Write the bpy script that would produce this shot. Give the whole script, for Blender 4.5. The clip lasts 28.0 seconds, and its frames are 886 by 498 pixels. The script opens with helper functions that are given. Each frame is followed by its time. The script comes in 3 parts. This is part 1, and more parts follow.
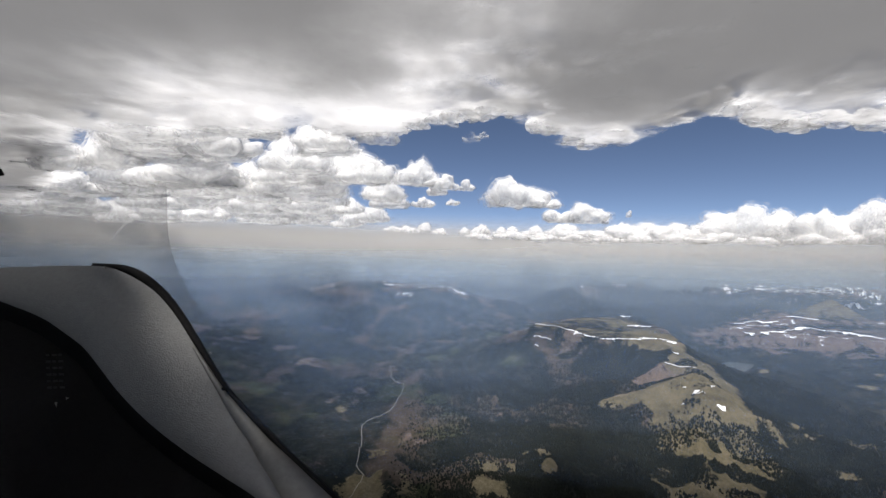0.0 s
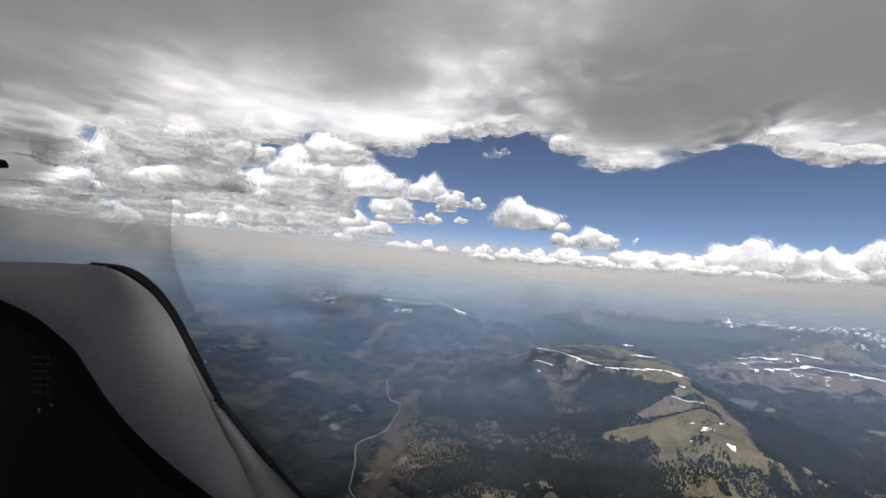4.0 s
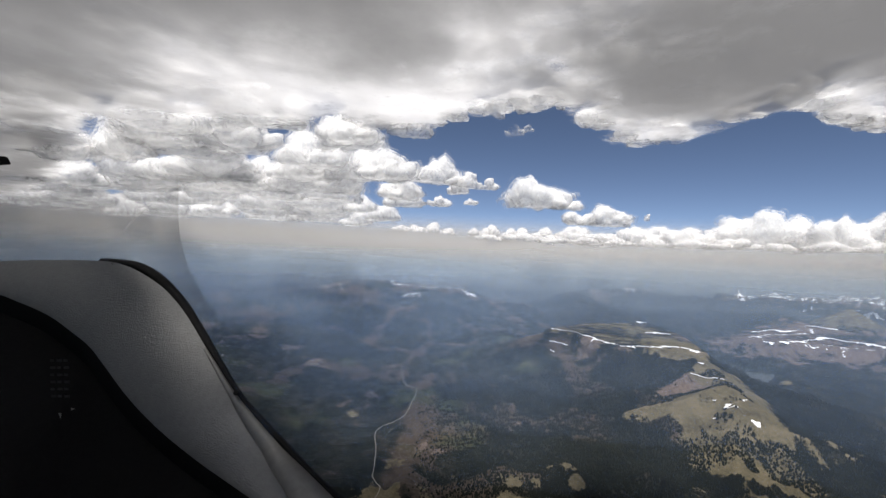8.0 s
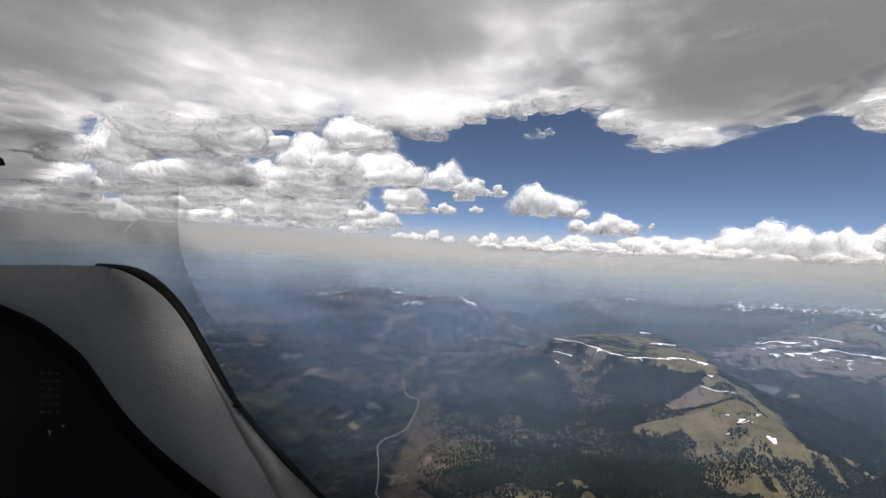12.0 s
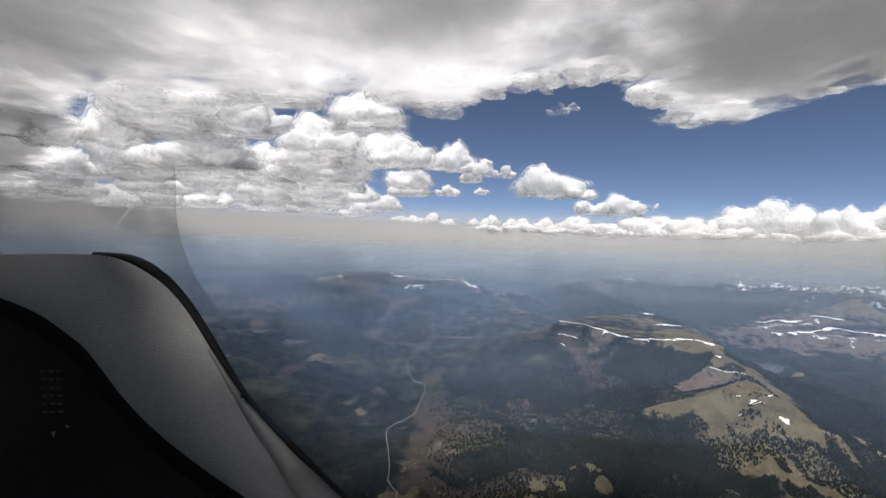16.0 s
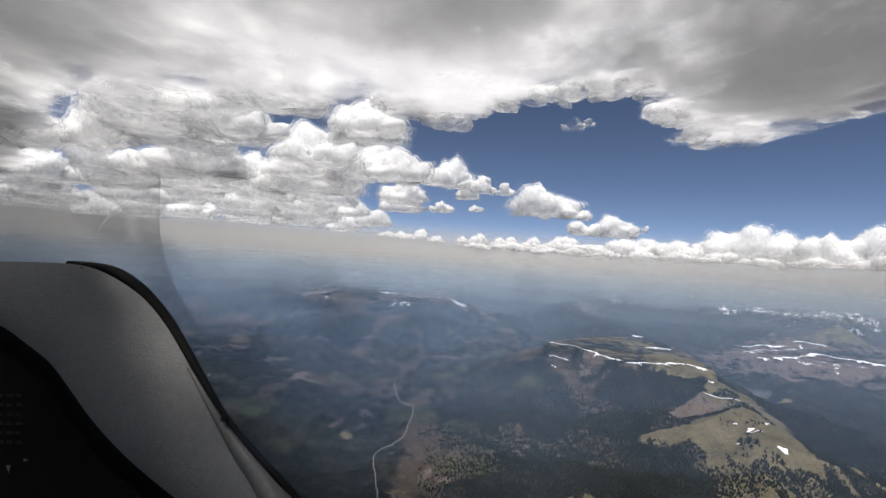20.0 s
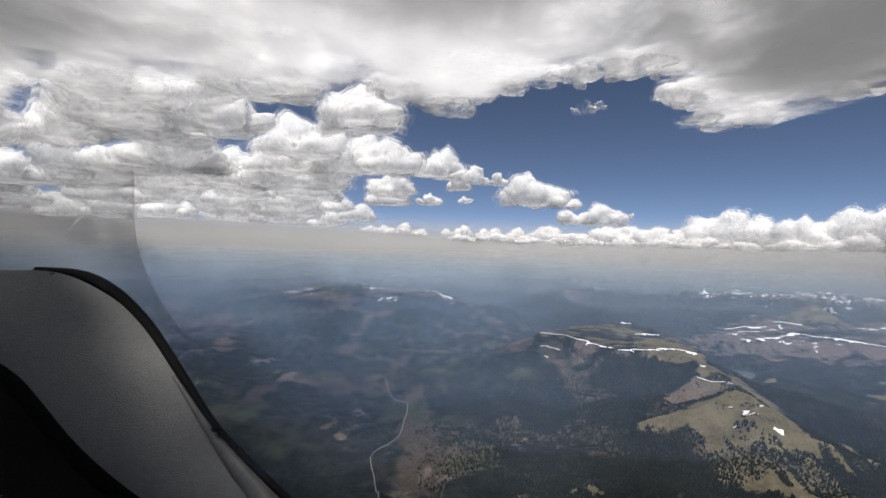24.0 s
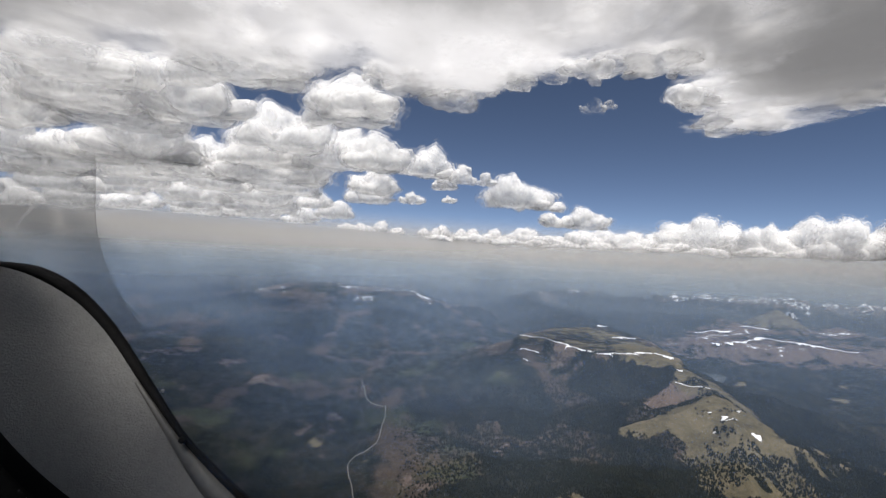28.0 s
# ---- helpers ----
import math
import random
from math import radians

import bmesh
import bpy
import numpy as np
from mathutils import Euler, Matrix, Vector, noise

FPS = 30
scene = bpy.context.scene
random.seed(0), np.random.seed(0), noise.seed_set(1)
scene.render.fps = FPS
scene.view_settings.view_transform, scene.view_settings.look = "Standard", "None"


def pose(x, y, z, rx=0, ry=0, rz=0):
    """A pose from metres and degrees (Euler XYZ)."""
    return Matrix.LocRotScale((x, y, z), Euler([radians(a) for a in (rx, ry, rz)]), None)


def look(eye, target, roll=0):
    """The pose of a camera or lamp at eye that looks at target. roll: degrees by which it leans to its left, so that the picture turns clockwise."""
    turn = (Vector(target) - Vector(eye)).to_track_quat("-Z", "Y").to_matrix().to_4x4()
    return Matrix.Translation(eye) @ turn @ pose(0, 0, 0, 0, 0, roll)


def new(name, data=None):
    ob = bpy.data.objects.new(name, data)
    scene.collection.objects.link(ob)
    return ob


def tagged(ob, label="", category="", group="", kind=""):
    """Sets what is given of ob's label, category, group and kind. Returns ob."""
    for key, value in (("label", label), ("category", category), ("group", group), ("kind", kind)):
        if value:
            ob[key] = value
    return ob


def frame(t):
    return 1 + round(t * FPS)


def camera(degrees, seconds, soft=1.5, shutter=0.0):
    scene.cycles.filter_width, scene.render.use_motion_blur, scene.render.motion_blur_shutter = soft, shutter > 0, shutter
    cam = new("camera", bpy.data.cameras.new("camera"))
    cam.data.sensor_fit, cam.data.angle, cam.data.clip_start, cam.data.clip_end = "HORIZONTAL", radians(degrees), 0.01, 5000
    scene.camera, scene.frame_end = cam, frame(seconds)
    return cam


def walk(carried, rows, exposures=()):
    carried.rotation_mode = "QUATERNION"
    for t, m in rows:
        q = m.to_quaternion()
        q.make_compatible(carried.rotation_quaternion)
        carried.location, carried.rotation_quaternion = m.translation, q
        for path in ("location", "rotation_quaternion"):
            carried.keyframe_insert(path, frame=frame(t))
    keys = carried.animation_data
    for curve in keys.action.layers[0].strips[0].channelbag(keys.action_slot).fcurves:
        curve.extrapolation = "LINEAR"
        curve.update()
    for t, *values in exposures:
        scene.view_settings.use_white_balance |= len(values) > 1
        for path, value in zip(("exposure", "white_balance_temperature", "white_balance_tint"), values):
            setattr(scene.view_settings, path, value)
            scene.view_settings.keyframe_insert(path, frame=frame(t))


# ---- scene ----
cam = camera(91.2, 28.0, soft=1.45)
# One metre here stands for about ten in the landscape: the walk is 100 long, the eye 200 over the valley floor.
METRES, EYE, TILT, LEAN, TURN = 100.0, 200.0, 0.6, -1.5, 0.0
ROWS = [
    (0.0, 0.0, 0.0, 0.0, 0.0, 0.0, -0.0),
    (0.5, -0.0097, 0.0165, 0.0021, -0.88, -0.39, -0.63),
    (1.0, -0.0187, 0.0314, 0.0028, -1.52, -0.22, -2.16),
    (1.5, -0.0281, 0.0449, 0.0009, -1.8, 0.47, -3.06),
    (2.0, -0.0346, 0.0545, -0.0047, -1.71, 1.57, -4.45),
    (2.5, -0.0428, 0.0648, -0.0055, -1.81, 2.84, -5.74),
    (3.0, -0.0515, 0.0751, -0.0048, -1.89, 2.71, -5.35),
    (3.5, -0.0633, 0.0861, -0.0049, -1.28, 2.48, -3.85),
    (5.5, -0.1083, 0.1095, -0.0011, 2.17, 1.95, -2.88),
    (6.0, -0.1208, 0.123, 0.002, 2.0, 1.45, -2.02),
    (6.5, -0.1345, 0.1388, 0.0065, 1.75, 0.52, -0.51),
    (7.0, -0.1485, 0.1552, 0.0111, 1.37, 0.0, 0.29),
    (7.5, -0.1567, 0.1662, 0.0072, 0.94, 0.49, -0.77),
    (8.0, -0.1692, 0.1841, 0.0106, 0.46, -0.03, -1.15),
    (8.5, -0.1766, 0.1985, 0.0064, 0.36, 1.21, -3.21),
    (9.0, -0.1866, 0.2018, -0.0037, 0.42, 3.13, -4.7),
    (9.5, -0.1959, 0.2173, -0.001, 0.88, 2.94, -3.89),
    (10.0, -0.2109, 0.2316, 0.0045, 1.48, 1.88, -2.52),
    (10.5, -0.2218, 0.2438, 0.0042, 1.65, 1.91, -3.15),
    (11.0, -0.2347, 0.2561, 0.0046, 1.08, 2.02, -3.45),
    (11.5, -0.2453, 0.2724, 0.0063, 0.31, 1.37, -1.85),
    (12.0, -0.2567, 0.2868, 0.0079, 0.1, 1.02, -1.65),
    (12.5, -0.267, 0.3014, 0.0071, -0.24, 1.09, -1.61),
    (14.5, -0.3144, 0.3456, 0.016, 1.47, -2.49, 1.69),
    (15.0, -0.3268, 0.3607, 0.0148, 1.75, -1.49, 0.26),
    (15.5, -0.3404, 0.3747, 0.0147, 0.97, -1.11, -0.67),
    (16.0, -0.3523, 0.3911, 0.0145, -0.31, -1.25, -0.93),
    (16.5, -0.3641, 0.4087, 0.015, -1.79, -1.19, -0.8),
    (17.0, -0.3763, 0.4232, 0.011, -2.97, 0.22, -1.79),
    (17.5, -0.3868, 0.4395, 0.0126, -3.32, 0.24, -0.33),
    (18.0, -0.3992, 0.4519, 0.0112, -2.95, 1.27, -0.66),
    (18.5, -0.4108, 0.4643, 0.0103, -2.44, 2.36, -1.32),
    (19.0, -0.4245, 0.4731, 0.0065, -2.1, 2.85, -2.84),
    (19.5, -0.4347, 0.4885, 0.0114, -2.05, 1.88, -2.2),
    (20.0, -0.444, 0.5051, 0.0134, -2.3, 1.06, -2.37),
    (20.5, -0.4559, 0.5221, 0.0127, -3.49, 1.4, -3.55),
    (21.0, -0.4665, 0.5392, 0.0143, -4.85, 0.99, -2.61),
    (21.5, -0.4772, 0.5543, 0.0165, -4.89, 0.67, -0.99),
    (23.5, -0.5303, 0.6019, 0.0151, -3.64, -0.12, -0.09),
    (24.0, -0.5437, 0.6199, 0.0174, -4.78, 0.16, -0.63),
    (24.5, -0.5539, 0.6377, 0.0203, -5.98, -0.21, -0.29),
    (25.0, -0.5637, 0.6546, 0.0223, -6.82, -0.39, -0.42),
    (25.5, -0.5734, 0.6708, 0.0244, -7.4, -0.64, -0.33),
    (26.0, -0.5839, 0.6875, 0.0258, -7.48, -0.78, 0.18),
    (26.5, -0.5932, 0.702, 0.0276, -7.06, -0.77, 0.01),
    (27.0, -0.6049, 0.7157, 0.0263, -6.91, -0.12, -0.82),
    (27.5, -0.6145, 0.7316, 0.0277, -7.36, 0.39, -1.94),
    (28.0, -0.6245, 0.7485, 0.0294, -8.17, 0.14, -1.86),
]
BASE = pose(0, 0, EYE, TILT, LEAN, TURN)
walk(cam, [(t, BASE @ pose(METRES * x, METRES * y, METRES * z, 90 + pitch, roll, yaw)) for t, x, y, z, yaw, pitch, roll in ROWS],
     exposures=[(0.0, 0.54, 6850, 10.2), (8.0, 0.48, 6850, 10.2), (18.0, 0.41, 6850, 10.2), (28.0, 0.30, 6850, 10.2)])

# ---- light ----
SUN_ELEV, SUN_AZIM = radians(61), radians(-168)  # azimuth from straight ahead, to the right
world = bpy.data.worlds.new("sky")
scene.world = world
world.use_nodes = True
wn = world.node_tree.nodes
sky = wn.new("ShaderNodeTexSky")
sky.sky_type, sky.sun_disc = "NISHITA", False
sky.sun_elevation, sky.sun_rotation, sky.altitude = SUN_ELEV, SUN_AZIM, 4200
sky.air_density, sky.dust_density, sky.ozone_density = 0.5, 0.0, 0.0
world.node_tree.links.new(sky.outputs["Color"], wn["Background"].inputs["Color"])
wn["Background"].inputs["Strength"].default_value = 0.09
sun = new("sun", bpy.data.lights.new("sun", "SUN"))
sun.data.energy, sun.data.angle, sun.data.color = 5.0, radians(16.0), (1.0, 0.985, 0.965)
sun_from = Vector((math.sin(SUN_AZIM) * math.cos(SUN_ELEV), math.cos(SUN_AZIM) * math.cos(SUN_ELEV), math.sin(SUN_ELEV)))
sun.matrix_world = look(sun_from * 900, (0, 0, 0))
scene.cycles.transparent_max_bounces = 32


# ---- numbers: noise, lines, land ----
def hash3(i, j, k, seed):
    n = (i * 374761393 + j * 668265263 + k * 1442695041 + seed * 974711) & 0xFFFFFFFF
    n = ((n ^ (n >> 13)) * 1274126177) & 0xFFFFFFFF
    n = ((n ^ (n >> 16)) * 2246822519) & 0xFFFFFFFF
    return ((n ^ (n >> 15)) & 0xFFFFFF) / 8388607.5 - 1.0


def vnoise(x, y, z, seed=0):
    """Smooth value noise, -1 to 1, on arrays."""
    i, j, k = np.floor(x).astype(np.int64), np.floor(y).astype(np.int64), np.floor(z).astype(np.int64)
    u, v, w = x - i, y - j, z - k
    u, v, w = (a * a * a * (a * (a * 6 - 15) + 10) for a in (u, v, w))
    c = [hash3(i + a, j + b, k + d, seed) for a in (0, 1) for b in (0, 1) for d in (0, 1)]
    l = [c[n] + (c[n + 1] - c[n]) * w for n in (0, 2, 4, 6)]
    m = [l[0] + (l[1] - l[0]) * v, l[2] + (l[3] - l[2]) * v]
    return m[0] + (m[1] - m[0]) * u


def fbm(x, y, size, octaves=5, seed=0, z=0.0, gain=0.5, ridged=False):
    x, y = np.asarray(x, float) / size, np.asarray(y, float) / size
    z = np.asarray(z, float) / size + np.zeros_like(x)
    total, amp, norm = np.zeros_like(x), 1.0, 0.0
    for o in range(octaves):
        n = vnoise(x + 17.3 * o, y - 9.1 * o, z + 3.7 * o, seed + o)
        total += amp * ((1 - 2 * np.abs(n)) if ridged else n)
        norm, amp = norm + amp, amp * gain
        x, y, z = x * 2.03, y * 2.03, z * 2.03
    return total / norm


def step(a, b, v):
    s = np.clip((v - a) / (b - a), 0, 1)
    return s * s * (3 - 2 * s)


def along(x, y, line):
    """The distance from a polyline of (x, y, z), its height at the nearest place, and the side (1 is left of it)."""
    best = np.full(np.shape(x), 1e9)
    high, side = np.zeros(np.shape(x)), np.zeros(np.shape(x))
    for (ax, ay, az), (bx, by, bz) in zip(line, line[1:]):
        dx, dy = bx - ax, by - ay
        s = np.clip(((x - ax) * dx + (y - ay) * dy) / (dx * dx + dy * dy), 0, 1)
        d = np.hypot(x - ax - s * dx, y - ay - s * dy)
        near = d < best
        best = np.where(near, d, best)
        high = np.where(near, az + s * (bz - az), high)
        side = np.where(near, np.sign(dx * (y - ay) - dy * (x - ax)), side)
    return best, high, side


def inside(x, y, ring):
    """Signed distance to a closed ring of (x, y): plus inside."""
    d, _, _ = along(x, y, [(a, b, 0) for a, b in ring + ring[:1]])
    odd = np.zeros(np.shape(x), bool)
    for (ax, ay), (bx, by) in zip(ring, ring[1:] + ring[:1]):
        if ay != by:
            odd ^= ((ay > y) != (by > y)) & (x < (bx - ax) * (y - ay) / (by - ay) + ax)
    return np.where(odd, d, -d)


CREST = [(318, 640, 90), (300, 600, 88), (303, 545, 84), (287, 484, 80), (272, 440, 75), (250, 415, 74), (225, 372, 56), (205, 333, 38), (172, 295, 26), (150, 220, 16)]
SHOULDER = [(272, 436, 74), (294, 412, 63), (284, 378, 50), (274, 316, 33), (280, 240, 24)]
SPUR = [(266, 452, 82), (244, 447, 80), (218, 440, 72), (169, 452, 52), (120, 446, 28), (70, 430, 12)]
WEST = [(160, 716, 86), (95, 738, 62), (25, 760, 44), (-30, 801, 38), (-70, 850, 30)]
HOOK = [(300, 560, 84), (268, 512, 81), (250, 497, 80)]
PLATEAU = [(149, 714), (184, 693), (202, 621), (225, 590), (298, 602), (325, 588), (358, 711), (372, 850), (244, 790)]
MESA = [(575, 877), (628, 845), (700, 812), (788, 775), (1000, 745), (1150, 860), (819, 985), (679, 935)]
VALLEY = [(-60, 200, -2), (-68, 346, 1), (-84, 497, 3), (-51, 605, 9), (-80, 695, 13), (-120, 830, 24), (-90, 1100, 40)]
PEAK = (900, 1006, 120)
FAR_RIDGES = ([(-420, 1130, 86), (-330, 1150, 100), (-221, 1189, 117), (-100, 1170, 112), (26, 1143, 107), (110, 1120, 84)],
              [(450, 1350, 72), (502, 1442, 84), (600, 1500, 94), (673, 1632, 99), (760, 1700, 96)],
              [(780, 1400, 84), (930, 1400, 98), (1079, 1350, 104), (1230, 1280, 110), (1380, 1180, 108), (1600, 1100, 118)])
LAKE = [(454, 734), (518, 780), (553, 763), (512, 722), (472, 685), (437, 664)]


def land(x, y):
    """The height of the ground."""
    x, y = np.asarray(x, float), np.asarray(y, float)
    r = np.hypot(x, y)
    wx, wy = x + 14 * fbm(x, y, 70, 3, 11), y + 14 * fbm(x, y, 70, 3, 12)
    dv, hv, _ = along(wx, wy, VALLEY)
    hills = fbm(wx, wy, 230, 6, 3, ridged=True)
    base = hv + 18 * step(0, 330, dv) + (3 + 36 * step(25, 220, dv)) * (hills - 0.15)
    east = step(255, 330, x - 0.25 * (y - 450)) * (1 - step(1000, 1300, r))
    base = base * (1 - east) + east * (21 + 7 * fbm(x, y, 120, 4, 5) + 22 * step(800, 1100, r))
    far = step(950, 1500, r)
    base = base * (1 - far) + far * (52 + 55 * step(1800, 3600, r) + (62 - 24 * step(1500, 2200, r)) * fbm(wx, wy, 620, 6, 21, ridged=True) + 14 * fbm(x, y, 150, 4, 22))
    h = base
    rough = fbm(x, y, 46, 5, 7)
    gully = fbm(wx, wy, 60, 4, 8, ridged=True)
    for line, steep, fall in ((CREST, 0.52, 150), (SHOULDER, 0.7, 60), (SPUR, 0.62, 70), (HOOK, 0.9, 45), (WEST, 0.45, 60)):
        d, top, _ = along(x + 4 * rough, y + 4 * fbm(x, y, 46, 4, 9), line)
        drop = fall * (1 - np.exp(-steep * d / fall)) + 0.05 * d
        rise = top - drop + np.minimum(d, 40) / 40 * 12 * (gully - 0.1)
        h = np.maximum(h, rise) + 3.0 * np.exp(-np.abs(h - rise) / 6.0) * (rise > 5)
    s = inside(x + 7 * rough, y + 7 * fbm(x, y, 40, 4, 10), PLATEAU)
    top = 88 + 3 * fbm(x, y, 120, 4, 13)
    out = np.maximum(-s, 0)
    flank = top - 22 * step(0, 16, out) - 40 * (1 - np.exp(-np.maximum(out - 8, 0) / 75)) - 0.05 * out + np.minimum(out, 40) / 40 * 14 * (gully - 0.1)
    h = np.maximum(h, np.where(s > 0, top, flank))
    s = inside(x + 26 * rough, y + 26 * fbm(x, y, 60, 4, 14), MESA)
    out = np.maximum(-s, 0)
    flank = 64 + 4 * fbm(x, y, 200, 4, 15) + 10 * step(0, 90, s) - 26 * step(0, 45, out) - 0.1 * out
    h = np.maximum(h, flank)
    for line, rugged in zip(FAR_RIDGES, (7, 16, 36)):
        d, top, _ = along(x + 30 * rough, y + 30 * fbm(x, y, 90, 4, 17), line)
        h = np.maximum(h, top + rugged * (gully - 0.2) - 0.3 * np.maximum(d - 45, 0))
    d = np.hypot(x - PEAK[0], (y - PEAK[1]) * 0.8)
    h = np.where(d < 130, h + (np.minimum(h, 74) - h) * step(130, 60, d), h)
    h = np.maximum(h, PEAK[2] - 0.82 * np.maximum(d - 2, 0) + 8 * gully * step(4, 50, d))
    s = inside(x, y, LAKE)
    h = np.where(s > -30, h + (19.0 - h) * step(-30, 0, s), h)
    return h + 1.1 * fbm(x, y, 14, 3, 16)


# ---- end of numbers ----


# ---- materials ----
def nodes_of(name):
    m = bpy.data.materials.new(name)
    m.use_nodes = True
    nt = m.node_tree
    return m, nt, nt.nodes, nt.links


def bsdf_of(nt):
    return nt.nodes["Principled BSDF"]


def put(nt, kind, **values):
    n = nt.nodes.new("ShaderNode" + kind)
    for key, value in values.items():
        if key in n.inputs:
            n.inputs[key].default_value = value
    return n


def noise_of(nt, scale, detail=6.0, rough=0.6, coord=None):
    n = put(nt, "TexNoise", Scale=scale, Detail=detail, Roughness=rough)
    if coord is None:
        coord = nt.nodes.new("ShaderNodeTexCoord").outputs["Object"]
    nt.links.new(coord, n.inputs["Vector"])
    return n.outputs["Fac"]


def ramp(nt, fac, stops, mode="LINEAR"):
    n = nt.nodes.new("ShaderNodeValToRGB")
    n.color_ramp.interpolation = mode
    while len(n.color_ramp.elements) < len(stops):
        n.color_ramp.elements.new(0.5)
    for e, (p, c) in zip(n.color_ramp.elements, stops):
        e.position, e.color = p, (*c, 1) if len(c) == 3 else c
    nt.links.new(fac, n.inputs["Fac"])
    return n.outputs["Color"]


def sums(nt, op, a, b, clamp=False):
    n = nt.nodes.new("ShaderNodeMath")
    n.operation, n.use_clamp = op, clamp
    for i, v in enumerate((a, b)):
        if isinstance(v, (int, float)):
            n.inputs[i].default_value = v
        else:
            nt.links.new(v, n.inputs[i])
    return n.outputs[0]


def smooth(nt, v, a, b, lo=0.0, hi=1.0):
    n = nt.nodes.new("ShaderNodeMapRange")
    n.interpolation_type = "SMOOTHSTEP"
    nt.links.new(v, n.inputs["Value"])
    for key, value in (("From Min", a), ("From Max", b), ("To Min", lo), ("To Max", hi)):
        n.inputs[key].default_value = value
    return n.outputs["Result"]


def blend(nt, fac, a, b):
    n = nt.nodes.new("ShaderNodeMix")
    n.data_type = "RGBA"
    for sock, v in ((n.inputs["Factor"], fac), (n.inputs[6], a), (n.inputs[7], b)):
        if isinstance(v, (int, float)):
            sock.default_value = v
        elif isinstance(v, tuple):
            sock.default_value = (*v, 1)
        else:
            nt.links.new(v, sock)
    return n.outputs[2]


def attr(nt, name):
    n = nt.nodes.new("ShaderNodeAttribute")
    n.attribute_name = name
    return n.outputs["Fac"]


def bumped(nt, height, strength, distance, bsdf):
    b = put(nt, "Bump", Strength=strength, Distance=distance)
    nt.links.new(height, b.inputs["Height"])
    nt.links.new(b.outputs["Normal"], bsdf.inputs["Normal"])


def make_ground():
    m, nt, n, l = nodes_of("mountain_ground")
    b = bsdf_of(nt)
    big, mid, fine, grit = noise_of(nt, 0.006, 7, 0.62), noise_of(nt, 0.045, 7, 0.62), noise_of(nt, 0.33, 5, 0.7), noise_of(nt, 0.9, 4, 0.7)
    forest = ramp(nt, mid, [(0.36, (0.008, 0.011, 0.011)), (0.5, (0.014, 0.017, 0.015)), (0.68, (0.030, 0.030, 0.026))])
    burnt = ramp(nt, fine, [(0.3, (0.034, 0.029, 0.024)), (0.7, (0.088, 0.069, 0.055))])
    green = ramp(nt, mid, [(0.3, (0.028, 0.036, 0.021)), (0.7, (0.060, 0.069, 0.036))])
    wood = blend(nt, smooth(nt, sums(nt, "ADD", sums(nt, "MULTIPLY", sums(nt, "SUBTRACT", big, 0.5), 0.8), sums(nt, "ADD", attr(nt, "slope"), sums(nt, "MULTIPLY", sums(nt, "SUBTRACT", mid, 0.5), 0.7))), 0.40, 0.66), forest, burnt)
    wood = blend(nt, smooth(nt, attr(nt, "aspen"), 0.35, 0.65), wood, green)
    tan = ramp(nt, sums(nt, "ADD", sums(nt, "MULTIPLY", mid, 0.45), sums(nt, "ADD", sums(nt, "MULTIPLY", fine, 0.3), sums(nt, "MULTIPLY", grit, 0.25))),
               [(0.38, (0.046, 0.041, 0.026)), (0.5, (0.098, 0.085, 0.054)), (0.62, (0.158, 0.136, 0.092))])
    red = ramp(nt, fine, [(0.28, (0.060, 0.046, 0.041)), (0.5, (0.105, 0.082, 0.072)), (0.72, (0.16, 0.13, 0.115))])
    detail = sums(nt, "ADD", sums(nt, "MULTIPLY", sums(nt, "SUBTRACT", mid, 0.5), 2.1), sums(nt, "ADD", sums(nt, "MULTIPLY", sums(nt, "SUBTRACT", fine, 0.5), 1.3), sums(nt, "MULTIPLY", sums(nt, "SUBTRACT", grit, 0.5), 0.8)))
    meadow = smooth(nt, sums(nt, "ADD", attr(nt, "meadow"), detail), 0.44, 0.56)
    scree = smooth(nt, sums(nt, "ADD", attr(nt, "scree"), detail), 0.42, 0.60)
    snow = smooth(nt, sums(nt, "ADD", attr(nt, "snow"), sums(nt, "MULTIPLY", sums(nt, "SUBTRACT", noise_of(nt, 0.075, 8, 0.7), 0.5), 3.2)), 0.50, 0.62)
    col = blend(nt, meadow, wood, tan)
    col = blend(nt, scree, col, red)
    col = blend(nt, snow, col, (0.82, 0.84, 0.88))
    l.new(col, b.inputs["Base Color"])
    b.inputs["Roughness"].default_value = 0.95
    b.inputs["Specular IOR Level"].default_value = 0.1
    bumped(nt, sums(nt, "ADD", mid, fine), 0.7, 3.5, b)
    return m


def make_plain(name, low, high, scale, rough=0.8, bump=0.0, spec=0.3, dist=0.05):
    m, nt, n, l = nodes_of(name)
    b = bsdf_of(nt)
    f = noise_of(nt, scale, 6, 0.65)
    l.new(ramp(nt, f, [(0.3, low), (0.7, high)]), b.inputs["Base Color"])
    b.inputs["Roughness"].default_value = rough
    b.inputs["Specular IOR Level"].default_value = spec
    if bump:
        bumped(nt, noise_of(nt, scale * 3, 4, 0.6), bump, dist, b)
    return m


